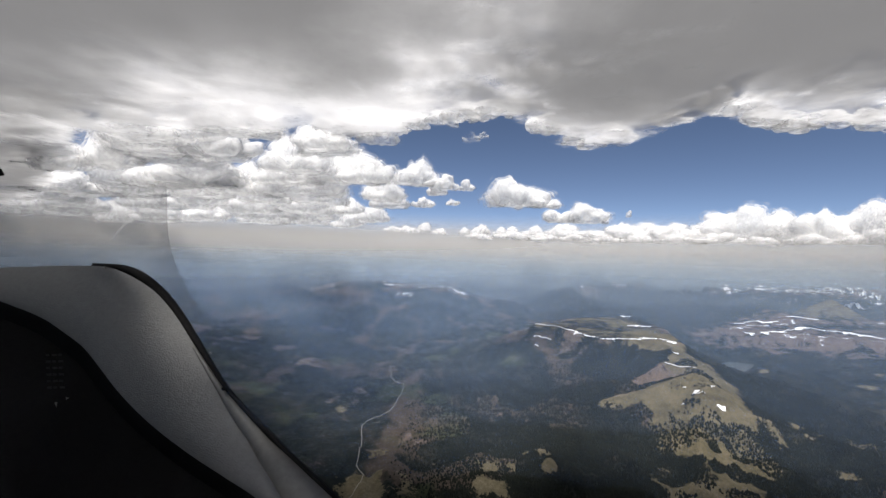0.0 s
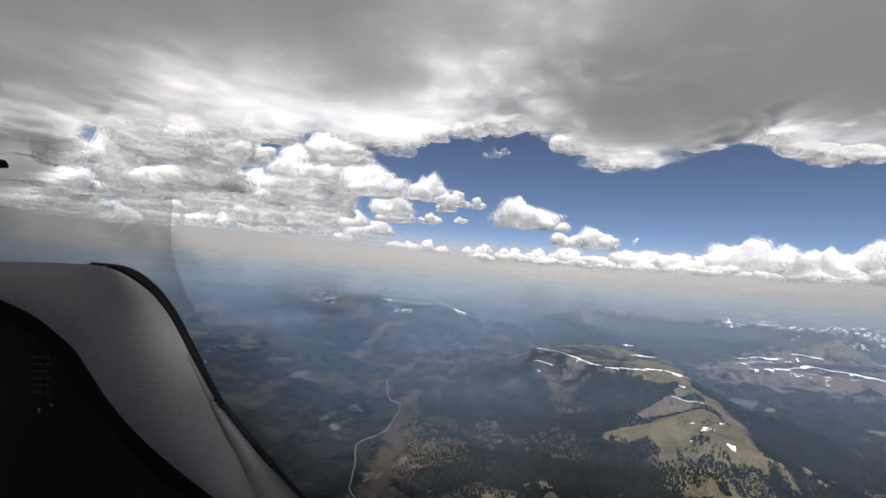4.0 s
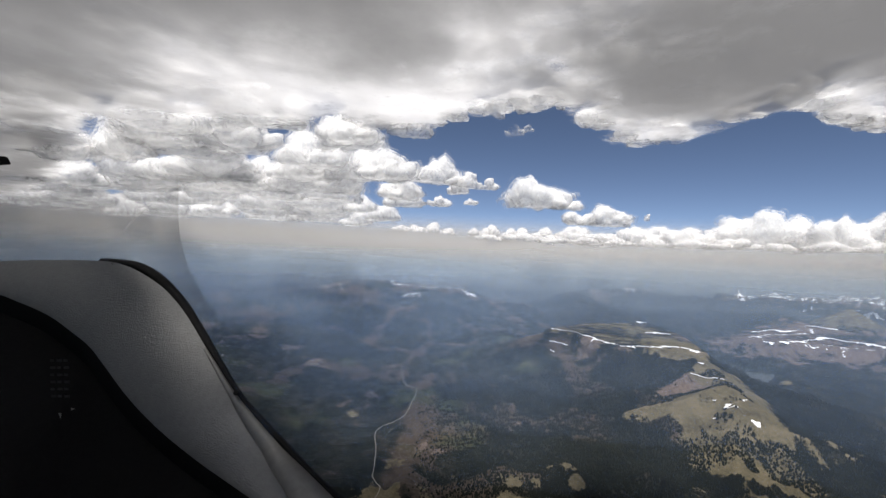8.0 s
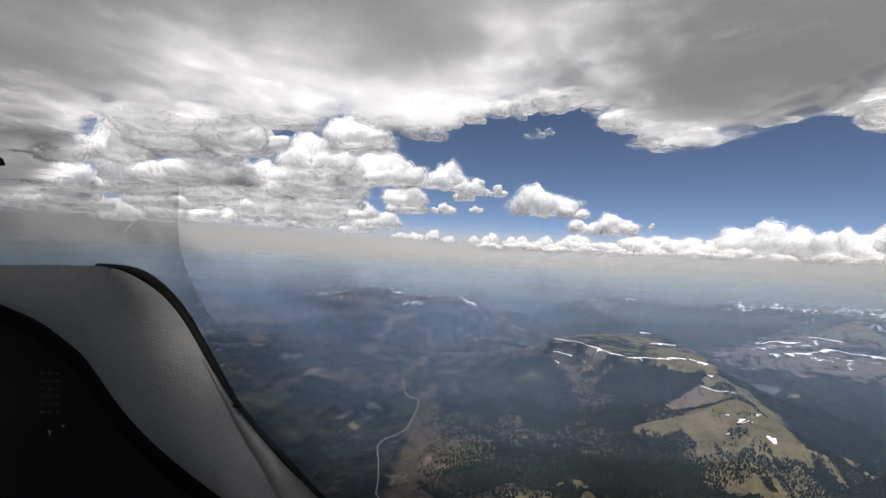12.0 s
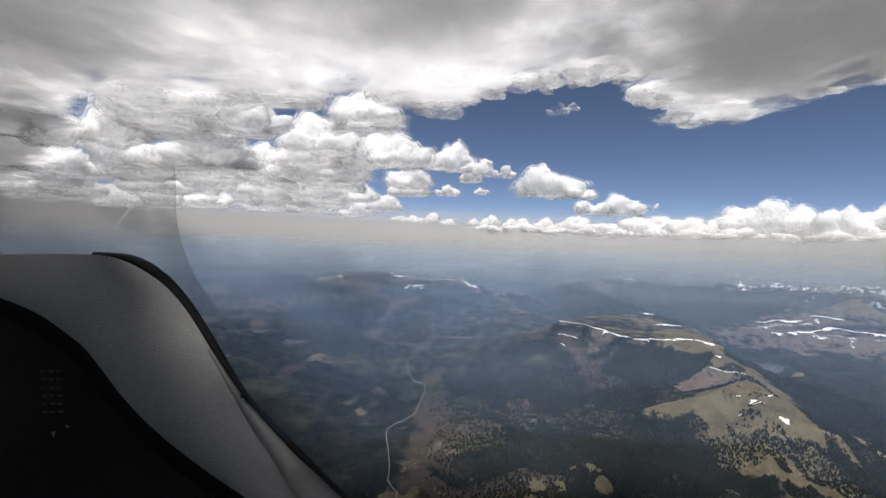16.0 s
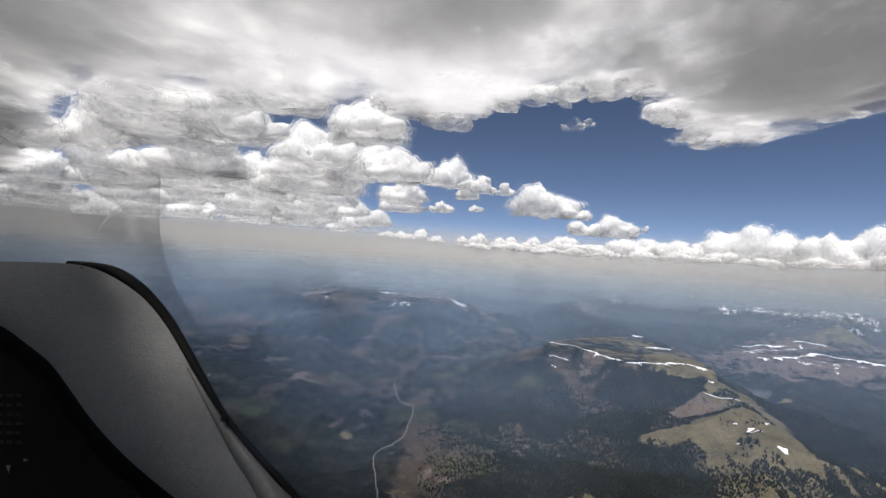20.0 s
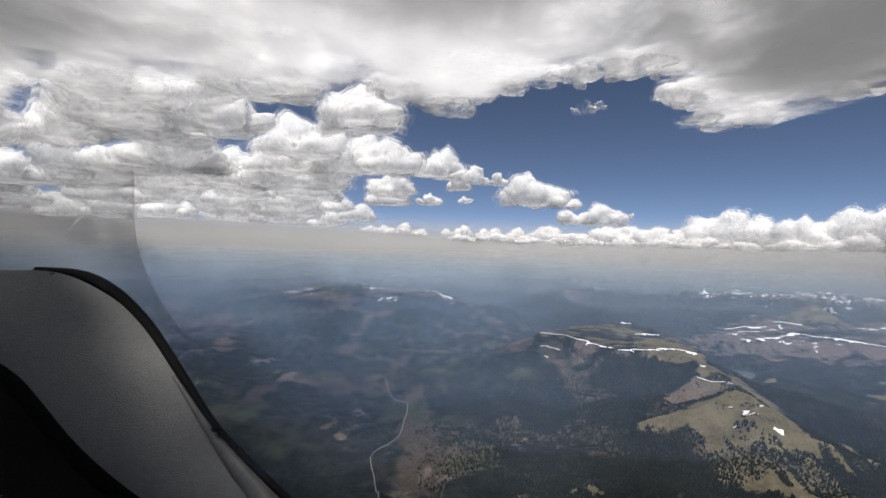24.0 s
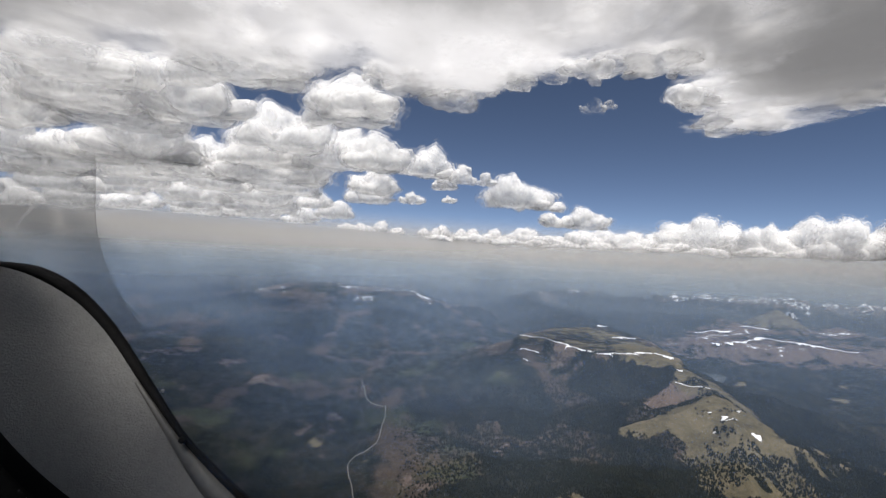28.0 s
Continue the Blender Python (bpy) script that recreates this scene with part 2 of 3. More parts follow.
def scatter(nt, colour, share=0.5, normal=None):
    """Light spread to both sides, as drops of water do it."""
    d, t, x = put(nt, "BsdfDiffuse"), put(nt, "BsdfTranslucent"), put(nt, "MixShader")
    x.inputs[0].default_value = share
    for s in (d, t):
        if normal:
            nt.links.new(normal, s.inputs["Normal"])
        if isinstance(colour, tuple):
            s.inputs["Color"].default_value = (*colour, 1)
        else:
            nt.links.new(colour, s.inputs["Color"])
    nt.links.new(d.outputs[0], x.inputs[1])
    nt.links.new(t.outputs[0], x.inputs[2])
    return x.outputs[0]


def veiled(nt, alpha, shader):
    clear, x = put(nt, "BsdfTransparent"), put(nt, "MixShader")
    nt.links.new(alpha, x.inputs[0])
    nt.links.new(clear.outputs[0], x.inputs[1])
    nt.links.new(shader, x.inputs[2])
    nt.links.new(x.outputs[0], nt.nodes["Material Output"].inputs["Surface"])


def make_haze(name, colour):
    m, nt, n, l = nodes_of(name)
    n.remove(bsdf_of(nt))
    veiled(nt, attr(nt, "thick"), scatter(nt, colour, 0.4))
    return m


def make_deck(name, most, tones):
    """A cloud sheet from below: frayed where it is thin, with shade painted in as grey where it is deep."""
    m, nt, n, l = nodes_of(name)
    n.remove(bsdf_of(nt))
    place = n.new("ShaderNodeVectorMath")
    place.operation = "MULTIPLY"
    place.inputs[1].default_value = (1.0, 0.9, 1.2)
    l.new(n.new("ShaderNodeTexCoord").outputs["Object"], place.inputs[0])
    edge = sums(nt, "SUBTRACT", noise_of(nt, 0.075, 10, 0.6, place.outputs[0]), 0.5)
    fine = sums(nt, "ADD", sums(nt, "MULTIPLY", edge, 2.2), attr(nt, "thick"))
    painted_shade = sums(nt, "ADD", sums(nt, "MULTIPLY", sums(nt, "SUBTRACT", noise_of(nt, 0.03, 5, 0.5, place.outputs[0]), 0.5), 1.2), sums(nt, "ADD", attr(nt, "painted_shade"), sums(nt, "MULTIPLY", edge, 0.8)))
    tone = ramp(nt, smooth(nt, painted_shade, 0.0, 1.9), [(p, (c, c, c * 1.01)) for p, c in tones])
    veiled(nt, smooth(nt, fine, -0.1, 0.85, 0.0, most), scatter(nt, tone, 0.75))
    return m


def make_cloud(name, size, fray, low, high, most, white, share, relief, fine=10):
    """A heap's skin: frayed where it is thin, with small cauliflower bumps."""
    m, nt, n, l = nodes_of(name)
    n.remove(bsdf_of(nt))
    at = n.new("ShaderNodeNewGeometry").outputs["Position"]
    torn = sums(nt, "ADD", sums(nt, "MULTIPLY", sums(nt, "SUBTRACT", noise_of(nt, size, fine, 0.6, at), 0.5), fray), attr(nt, "thick"))
    bump = put(nt, "Bump")
    bump.inputs["Strength"].default_value, bump.inputs["Distance"].default_value = relief, 5.0
    l.new(noise_of(nt, size * 1.6, 6, 0.6, at), bump.inputs["Height"])
    veiled(nt, smooth(nt, torn, low, high, 0.0, most), scatter(nt, (white, white, white * 1.003), share, bump.outputs[0]))
    return m


HEAP = make_cloud("heap_cloud", 0.09, 1.7, -0.1, 0.95, 0.80, 0.99, 0.62, 0.25, 9)
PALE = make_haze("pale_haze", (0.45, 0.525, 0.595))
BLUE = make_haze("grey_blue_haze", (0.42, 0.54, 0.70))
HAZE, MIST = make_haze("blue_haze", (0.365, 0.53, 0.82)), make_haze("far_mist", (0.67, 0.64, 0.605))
GROUND = make_ground()
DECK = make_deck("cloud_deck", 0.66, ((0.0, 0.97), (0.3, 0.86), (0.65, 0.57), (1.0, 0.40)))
SNOW = make_plain("snow", (0.74, 0.76, 0.80), (0.88, 0.89, 0.91), 0.2, 0.7, 0.4, 0.3, 0.5)
GRAVEL = make_plain("pale_gravel", (0.19, 0.175, 0.15), (0.30, 0.28, 0.25), 0.5, 0.95)
CONIFER = make_plain("conifer", (0.008, 0.0105, 0.0095), (0.018, 0.021, 0.017), 0.05, 0.9, 0, 0.1)
WATER, nt, _, _ = nodes_of("lake_water")
bsdf_of(nt).inputs["Base Color"].default_value = (0.06, 0.075, 0.085, 1)
bsdf_of(nt).inputs["Roughness"].default_value = 0.18
bumped(nt, noise_of(nt, 0.8, 4), 0.15, 0.3, bsdf_of(nt))
COWL = make_plain("grey_grained_vinyl", (0.115, 0.115, 0.114), (0.142, 0.142, 0.14), 0.3, 0.68, 0.6, 0.4, 1.4)
RUBBER = make_plain("black_rubber", (0.004, 0.004, 0.0045), (0.008, 0.008, 0.008), 0.2, 0.8, 0, 0.08)
PANEL = make_plain("black_panel_paint", (0.004, 0.004, 0.0045), (0.008, 0.008, 0.008), 0.3, 0.9, 0, 0.05)
RAIL = make_plain("grey_rail_paint", (0.075, 0.074, 0.072), (0.115, 0.113, 0.108), 0.12, 0.55, 0.2, 0.4, 0.5)
INK = make_plain("dull_print", (0.007, 0.007, 0.0075), (0.010, 0.010, 0.0105), 0.5, 0.8)


# ---- meshes from arrays ----
def mesh_of(name, verts, faces, material, shade=True, **fields):
    me = bpy.data.meshes.new(name)
    verts, faces = np.asarray(verts, np.float32), np.asarray(faces, np.int32)
    k = faces.shape[1]
    me.vertices.add(len(verts))
    me.vertices.foreach_set("co", verts.ravel())
    me.loops.add(faces.size)
    me.loops.foreach_set("vertex_index", faces.ravel())
    me.polygons.add(len(faces))
    me.polygons.foreach_set("loop_start", np.arange(0, faces.size, k, dtype=np.int32))
    me.polygons.foreach_set("use_smooth", np.full(len(faces), shade))
    for key, value in fields.items():
        me.attributes.new(key, "FLOAT", "POINT").data.foreach_set("value", np.asarray(value, np.float32).ravel())
    me.update(calc_edges=True)
    me.materials.append(material)
    return me


def grid_faces(rows, cols, wrap=False):
    r, c = np.meshgrid(np.arange(rows - 1), np.arange(cols if wrap else cols - 1), indexing="ij")
    d = (c + 1) % cols
    return np.stack([r * cols + c, r * cols + d, (r + 1) * cols + d, (r + 1) * cols + c], -1).reshape(-1, 4)


# ---- the ground, out to the horizon ----
MEADOWS = ((290, 363, 5), (283, 352, 5), (270, 345, 4), (300, 352, 5), (312, 378, 5), (276, 336, 5), (344, 419, 7), (352, 404, 6), (-50, 340, 30), (-58, 466, 9), (-112, 508, 10), (53, 378, 8), (43, 351, 9), (74, 377, 7), (67, 351, 8), (94, 374, 6), (90, 350, 6), (106, 404, 6), (40, 325, 8), (20, 318, 20),
           (333, 405, 8), (329, 384, 9), (317, 366, 7), (376, 400, 8), (387, 390, 8), (318, 338, 14), (338, 328, 18), (296, 380, 9), (509, 681, 8), (515, 654, 8), (522, 629, 8), (456, 590, 8), (466, 577, 8), (391, 501, 8), (399, 495, 8), (598, 612, 8), (669, 659, 8))
SCREES = ((148, 555, 9), (142, 515, 10), (145, 599, 11), (176, 608, 10), (189, 637, 9), (244, 492, 16), (-356, 703, 20), (-332, 753, 14), (-274, 729, 16), (-209, 675, 18), (-30, 803, 8),
          (-24, 428, 13), (60, 470, 14), (15, 560, 12), (-240, 860, 20), (-150, 900, 16), (275, 353, 7), (262, 357, 6), (279, 367, 6), (247, 374, 6))


HILL = [(300, 500), (256, 474), (220, 458), (197, 462), (172, 462), (158, 450), (172, 432), (194, 428), (197, 412), (192, 394), (178, 380), (164, 362), (165, 300), (215, 290), (262, 330), (280, 372), (292, 395), (311, 440), (330, 464), (330, 500)]
# spruce stands, and cloud shadows painted into the ground colour as dark forest
STANDS_AND_SHADOWS = ((29, 627, 24), (89, 501, 16), (14, 395, 24), (50, 392, 22), (67, 449, 14), (-150, 560, 22), (-190, 640, 24), (-120, 430, 24), (200, 580, 20), (180, 505, 20), (206, 345, 8), (217, 338, 8), (229, 334, 9), (243, 328, 9), (256, 320, 9), (228, 361, 7), (249, 379, 6), (244, 368, 6), (163, 387, 16), (140, 379, 20), (140, 322, 24), (248, 545, 44), (262, 575, 16), (222, 560, 26), (215, 535, 26), (52, 430, 26), (160, 400, 34), (185, 345, 26), (130, 560, 22))


def cover(x, y, z):
    """What grows where: meadow, scree, snow, aspen."""
    r = np.hypot(x, y)
    meadow, scree, snow = np.zeros_like(x), np.zeros_like(x), np.full_like(x, -1.5)
    d, top, side = along(x, y, CREST)
    meadow = np.maximum(meadow, 1.25 - np.where(side > 0, d / 34, d / 60) - step(70, 20, z) * 0.2)
    d, top, _ = along(x, y, SHOULDER)
    meadow = np.maximum(meadow, 0.95 - d / 22 - 0.7 * step(385, 330, y) + 0.5 * fbm(x, y, 20, 3, 42))
    d, top, _ = along(x, y, SPUR)
    meadow = np.maximum(meadow, np.where(top > 34, 0.55, 0.0) - d / 16 + 0.6 * fbm(x, y, 24, 3, 41))
    hill = step(488, 456, y) * step(120, 150, x) * step(360, 335, x)
    meadow = meadow + hill * (0.42 + inside(x, y, HILL) / 16 + 0.5 * fbm(x, y, 22, 4, 46) - meadow)
    s = inside(x, y, PLATEAU)
    meadow = np.where(s > -6, np.maximum(meadow, 0.38 + 0.4 * fbm(x, y, 60, 3, 31)), meadow)
    scree = np.where(s > -34, 0.36 - np.abs(s) / 70 + 0.5 * fbm(x, y, 50, 4, 32), scree)
    d, top, side = along(x, y, HOOK)
    scree = np.maximum(scree, 1.15 - np.hypot(x - 241, y - 490) / 36)
    s = inside(x, y, MESA)
    scree = np.maximum(scree, np.where(s > -70, 0.75 - np.abs(s) / 160, 0))
    snow = np.where(s > -20, 0.32 - np.abs(s - 8) / 60 + 0.35 * fbm(x, y, 70, 3, 33), snow)
    d = np.hypot(x - PEAK[0], y - PEAK[1])
    meadow = np.maximum(meadow, 1.3 - d / 75)
    cone = step(75, 45, d)
    far = step(1050, 1300, r)
    scree = np.maximum(scree, far * step(84, 120, z) * 0.55)
    snow = np.maximum(snow, far * (step(82, 135, z - 40 * step(1800, 3600, r)) * 0.7 - 0.14) - 1.5 * (1 - far))
    for line in FAR_RIDGES:
        d, top, _ = along(x, y, line)
        snow = np.maximum(snow, 0.36 - d / 260 + 0.7 * fbm(x * 0.5, y, 26, 4, 38, gain=0.65) - step(104, 80, top) * 0.4)
        scree = np.maximum(scree, 0.6 - d / 120)
    aspen = 0.13 + 1.0 * fbm(x, y, 80, 5, 35) - 0.3 * step(600, 900, r) - 0.5 * step(180, 280, x)
    blotch = 1.3 * fbm(x, y, 18, 4, 39) - 0.3
    for px, py, size in MEADOWS:
        meadow = np.maximum(meadow, 1.0 - np.hypot(x - px, (y - py) * 0.9) / size * 0.55 + blotch)
    for px, py, size in SCREES:
        scree = np.maximum(scree, (0.98 if px < 120 else 0.8) - np.hypot(x - px, (y - py) * 0.8) / size * 0.55 + blotch)
    patches = fbm(x, y, 55, 4, 36) + 0.5 * fbm(x, y, 260, 2, 37)
    scree = np.maximum(scree, (0.34 * step(0.30, 0.6, patches)) * (1 - step(900, 1300, r)) * (x < 260))
    slope = 0.32 + 0.75 * fbm(x + 14 * fbm(x, y, 70, 3, 11), y, 95, 5, 44, ridged=True) - 0.35 * step(200, 300, x) - 0.22 * step(430, 700, r)
    scree, snow, meadow = scree - 0.9 * cone, snow - 0.45 * cone, np.minimum(meadow, 1.1)
    # close dark spruce, and cloud shadows painted like it, under the lip and in the side valleys
    for px, py, size in STANDS_AND_SHADOWS:
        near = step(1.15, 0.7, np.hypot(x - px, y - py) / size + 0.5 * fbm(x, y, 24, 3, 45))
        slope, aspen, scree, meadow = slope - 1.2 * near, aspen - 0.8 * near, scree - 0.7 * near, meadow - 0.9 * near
    return meadow, scree, snow, aspen, slope


def build_ground():
    ang = np.concatenate([np.arange(-60, 60.01, 0.23), np.arange(65, 299, 6.0)])
    rad = np.concatenate([[0.01], np.geomspace(4, 240, 30)[:-1], np.geomspace(240, 900, 330)[:-1], np.geomspace(900, 4850, 190)])
    a, r = np.meshgrid(np.radians(ang), rad)
    x, y = -20 + r * np.sin(a), 20 + r * np.cos(a)
    z = land(x, y)
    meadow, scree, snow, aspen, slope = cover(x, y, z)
    v = np.stack([x, y, z], -1).reshape(-1, 3)
    f = grid_faces(len(rad), len(ang), True)[:, ::-1]
    tagged(new("ground", mesh_of("ground", v, f, GROUND, meadow=meadow, scree=scree, snow=snow, aspen=aspen, slope=slope)),
           "dark forested mountain country with tan tundra ridges and red scarps", "ground", kind="structure")


build_ground()


def ribbon(line, width, lift, wobble=0.0, seed=0, tips=False, pieces=26):
    """A strip draped on the ground along a line of (x, y)."""
    pts = [Vector(p).to_3d() for p in line]
    mid = []
    for i in range(len(pts) - 1):
        p0, p1, p2, p3 = pts[max(i - 1, 0)], pts[i], pts[i + 1], pts[min(i + 2, len(pts) - 1)]
        for k in range(pieces):
            t = k / pieces
            mid.append(0.5 * (2 * p1 + (p2 - p0) * t + (2 * p0 - 5 * p1 + 4 * p2 - p3) * t * t + (3 * p1 - p0 - 3 * p2 + p3) * t ** 3))
    mid = np.array([tuple(p)[:2] for p in mid + [pts[-1]]])
    way = np.gradient(mid, axis=0)
    nrm = np.stack([-way[:, 1], way[:, 0]], -1) / np.maximum(np.hypot(*way.T), 1e-6)[:, None]
    s = np.linspace(0, 1, len(mid))
    half = width / 2 * np.ones(len(mid))
    if tips:
        half = half * np.sqrt(np.clip(4 * s * (1 - s), 0.0, 1)) + 0.05
    cross = np.linspace(-1, 1, 5)
    way = np.concatenate([[0], np.cumsum(np.hypot(*np.diff(mid, axis=0).T))])
    cell, row = 3 + 0.6 * width, np.full(len(mid), seed * 7.7)
    if tips:
        half = half * step(-0.12, 0.10, fbm(way, row, 9 + 1.2 * width, 4, seed + 6, gain=0.65)) + 0.02
    n1 = np.clip(0.75 + wobble * fbm(way, row * cell, cell, 4, seed, gain=0.65), 0.03, 2.6)
    n2 = np.clip(0.75 + wobble * fbm(way, row * cell + 90, cell, 4, seed + 3, gain=0.65), 0.03, 2.6)
    if tips:
        mid = mid + nrm * (half * 2.2 * fbm(way, row * cell + 40, cell * 1.3, 4, seed + 8, gain=0.6))[:, None]
        n1, n2 = n1 * np.where(nrm[:, 1] > 0, 1.5, 0.6), n2 * np.where(nrm[:, 1] > 0, 0.6, 1.5)
    scale = np.where(cross[None] < 0, n1[:, None], n2[:, None])
    p = mid[:, None] + nrm[:, None] * (half[:, None] * cross[None] * scale)[..., None]
    z = land(p[..., 0], p[..., 1]) + lift * (1 - 0.75 * cross[None] ** 2)
    v = np.concatenate([p, z[..., None]], -1).reshape(-1, 3)
    return v, grid_faces(len(mid), 5)


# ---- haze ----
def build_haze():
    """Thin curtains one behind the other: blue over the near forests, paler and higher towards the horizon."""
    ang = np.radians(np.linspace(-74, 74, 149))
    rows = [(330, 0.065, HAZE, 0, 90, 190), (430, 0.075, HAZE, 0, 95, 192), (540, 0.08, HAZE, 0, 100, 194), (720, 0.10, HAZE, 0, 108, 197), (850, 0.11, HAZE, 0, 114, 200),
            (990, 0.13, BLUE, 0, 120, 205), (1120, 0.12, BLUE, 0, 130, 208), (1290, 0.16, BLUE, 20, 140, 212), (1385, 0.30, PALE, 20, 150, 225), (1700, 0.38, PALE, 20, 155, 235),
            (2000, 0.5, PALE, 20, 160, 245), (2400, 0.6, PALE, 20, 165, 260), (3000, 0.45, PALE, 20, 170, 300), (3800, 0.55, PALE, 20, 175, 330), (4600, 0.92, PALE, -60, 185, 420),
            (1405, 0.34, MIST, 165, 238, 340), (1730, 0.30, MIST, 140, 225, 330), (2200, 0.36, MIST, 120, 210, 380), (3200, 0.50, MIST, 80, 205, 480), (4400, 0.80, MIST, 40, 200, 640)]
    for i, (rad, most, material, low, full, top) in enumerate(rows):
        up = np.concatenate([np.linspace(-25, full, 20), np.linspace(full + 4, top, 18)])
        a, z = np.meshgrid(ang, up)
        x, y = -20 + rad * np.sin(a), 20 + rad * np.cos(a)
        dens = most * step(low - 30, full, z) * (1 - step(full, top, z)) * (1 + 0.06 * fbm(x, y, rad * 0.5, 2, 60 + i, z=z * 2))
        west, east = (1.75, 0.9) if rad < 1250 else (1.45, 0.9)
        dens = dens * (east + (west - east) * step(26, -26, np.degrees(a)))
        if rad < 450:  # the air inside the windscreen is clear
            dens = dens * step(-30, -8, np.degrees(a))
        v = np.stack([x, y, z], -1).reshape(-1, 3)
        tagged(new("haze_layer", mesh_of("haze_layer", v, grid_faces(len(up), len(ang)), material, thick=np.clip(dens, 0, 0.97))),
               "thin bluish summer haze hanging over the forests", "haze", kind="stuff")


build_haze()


# ---- clouds ----
EDGE_X = [-760, -600, -420, -300, -200, -130, -105, -72, -60, -22, -14, 3, 15, 24, 44, 65, 90, 100, 107, 114, 125, 145, 168, 194, 260, 400, 560]
EDGE_Y = [760, 620, 460, 340, 236, 222, 216, 216, 234, 236, 212, 192, 184, 188, 206, 228, 230, 224, 200, 170, 186, 190, 198, 191, 175, 150, 130]


def build_deck():
    """The grey deck overhead: thin sheets that lie close together, with a soft mottled underside."""
    gx, gy = np.meshgrid(np.arange(-780, 560, 5.0), np.arange(-420, 800, 5.0))
    edge = np.interp(gx, EDGE_X, EDGE_Y)
    deep = (edge - gy + 20 * fbm(gx, gy, 30, 5, 71, gain=0.6)) / 42
    n = fbm(gx, gy, 60, 4, 70)
    dens = np.clip(deep * np.where(deep < 0, 2.0, 1) + 0.42, -2.5, 0.8) + 0.6 * step(0.5, 3.0, deep) + (0.25 + 0.35 * step(0, 1, deep)) * n
    # shade put into the colour: greyer to the right and overhead, paler at the edge
    painted_shade = dens + 0.5 * step(20, 150, gx) * step(0.0, 0.9, deep) + 0.3 * step(178, 105, gy) - 0.12 * step(60, -30, gx) * step(-190, -110, gx) * step(120, 180, gy)
    painted_shade = painted_shade + 0.4 * np.exp(-(((gx - 95) / 50) ** 2 + ((gy - 165) / 40) ** 2)) - 0.2 * np.exp(-(((gx + 40) / 60) ** 2 + ((gy - 165) / 55) ** 2)) + 0.6 * np.exp(-(((gx - 42) / 50) ** 2 + ((gy - 165) / 40) ** 2))
    painted_shade = painted_shade + 0.2 + 0.3 * step(-40, -200, gx) + 0.6 * fbm(gx, gy, 34, 4, 78) - 0.35 * step(0.9, 0.0, deep)
    for k in range(3):
        z = 264 + 4 * k + 5 * fbm(gx, gy, 90, 3, 73 + k) + 1.5 * fbm(gx, gy, 28, 3, 171 + k) * step(-0.4, 0.5, deep)
        v = np.stack([gx, gy, z], -1).reshape(-1, 3)
        tagged(new("cloud_deck", mesh_of("cloud_deck", v, grid_faces(*gx.shape), DECK, thick=dens + 0.4 * fbm(gx, gy, 30, 4, 181 + k), painted_shade=painted_shade + 0.25 * fbm(gx, gy, 26, 3, 151 + k))),
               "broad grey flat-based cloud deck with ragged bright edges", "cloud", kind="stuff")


build_deck()


def ball(level):
    bm = bmesh.new()
    bmesh.ops.create_icosphere(bm, subdivisions=level, radius=1.0)
    v = np.array([p.co[:] for p in bm.verts])
    f = np.array([[q.index for q in p.verts] for p in bm.faces])
    bm.free()
    return v, f


BALLS = {k: ball(k) for k in (3, 4, 5)}


def heap(x, y, base, wide, deep, tall, seed, label, level=5, lumps=16, thin=0.0, material=None, peak=0.0, name="cumulus_cloud", turn=0.0, lump=1.0):
    """One heap cloud: billows run together over a level base, within three torn thin skins that soften its rim."""
    rng = np.random.default_rng(seed)
    balls = []
    for i in range(lumps):
        a = rng.uniform(-1, 1) if i else peak
        c = np.array([a * 0.66, rng.uniform(-0.6, 0.6), rng.uniform(0.05, 0.55) * (1.05 - abs(a - peak) * 0.55)])
        balls.append((c, rng.uniform(0.20, 0.42) * lump * (1.1 - 0.45 * abs(a))))
    vs, fs, thick, count = [], [], [], 0
    for size, more, fine in ((0.76, 0.85, 0), (0.86, 0.42, 1), (0.96, 0.18, 1), (1.07, -0.08, 1)):
        u, f = BALLS[level - fine]
        reach = np.full(len(u), 0.16) ** 9
        for c, r in balls:
            b = u @ c
            t = b + np.sqrt(np.maximum(b * b - c @ c + r * r, 0))
            reach += np.where((b * b - c @ c + r * r > 0) & (t > 0), t, 0) ** 9
        p = u * np.minimum(reach ** (1 / 9), 1.15)[:, None]
        p[:, 2] = np.where(p[:, 2] < 0, p[:, 2] * 0.12, p[:, 2])
        p = p * np.array([wide / 2, deep / 2, tall])
        q = p + seed * 13.7
        big = fbm(q[:, 0], q[:, 1], tall * 0.45, 2, seed, z=q[:, 2])
        billow = sum(0.55 ** k * np.abs(fbm(q[:, 0], q[:, 1], tall * 0.42 / 2 ** k, 1, seed + 7 + k, z=q[:, 2])) for k in range(2 if fine else 4))
        upper = step(-0.05, 0.2, p[:, 2] / tall)
        p = p + u * np.array([1, 1, 0.8]) * (tall * (0.16 * big + 0.20 * (billow - 0.35)) * (0.35 + 0.65 * upper))[:, None]
        vs.append(p * size + np.array([0, 0, (1 - size) * 0.3 * tall]))
        fs.append(f + count)
        thick.append(more - thin - 0.30 * (1 - upper) + 0.3 * big)
        count += len(u)
    ob = new(name, mesh_of(name, np.concatenate(vs), np.concatenate(fs), material or HEAP, thick=np.concatenate(thick)))
    ob.matrix_world = pose(x, y, base, 0, 0, turn)
    return tagged(ob, label, "cloud", "cumulus clouds")


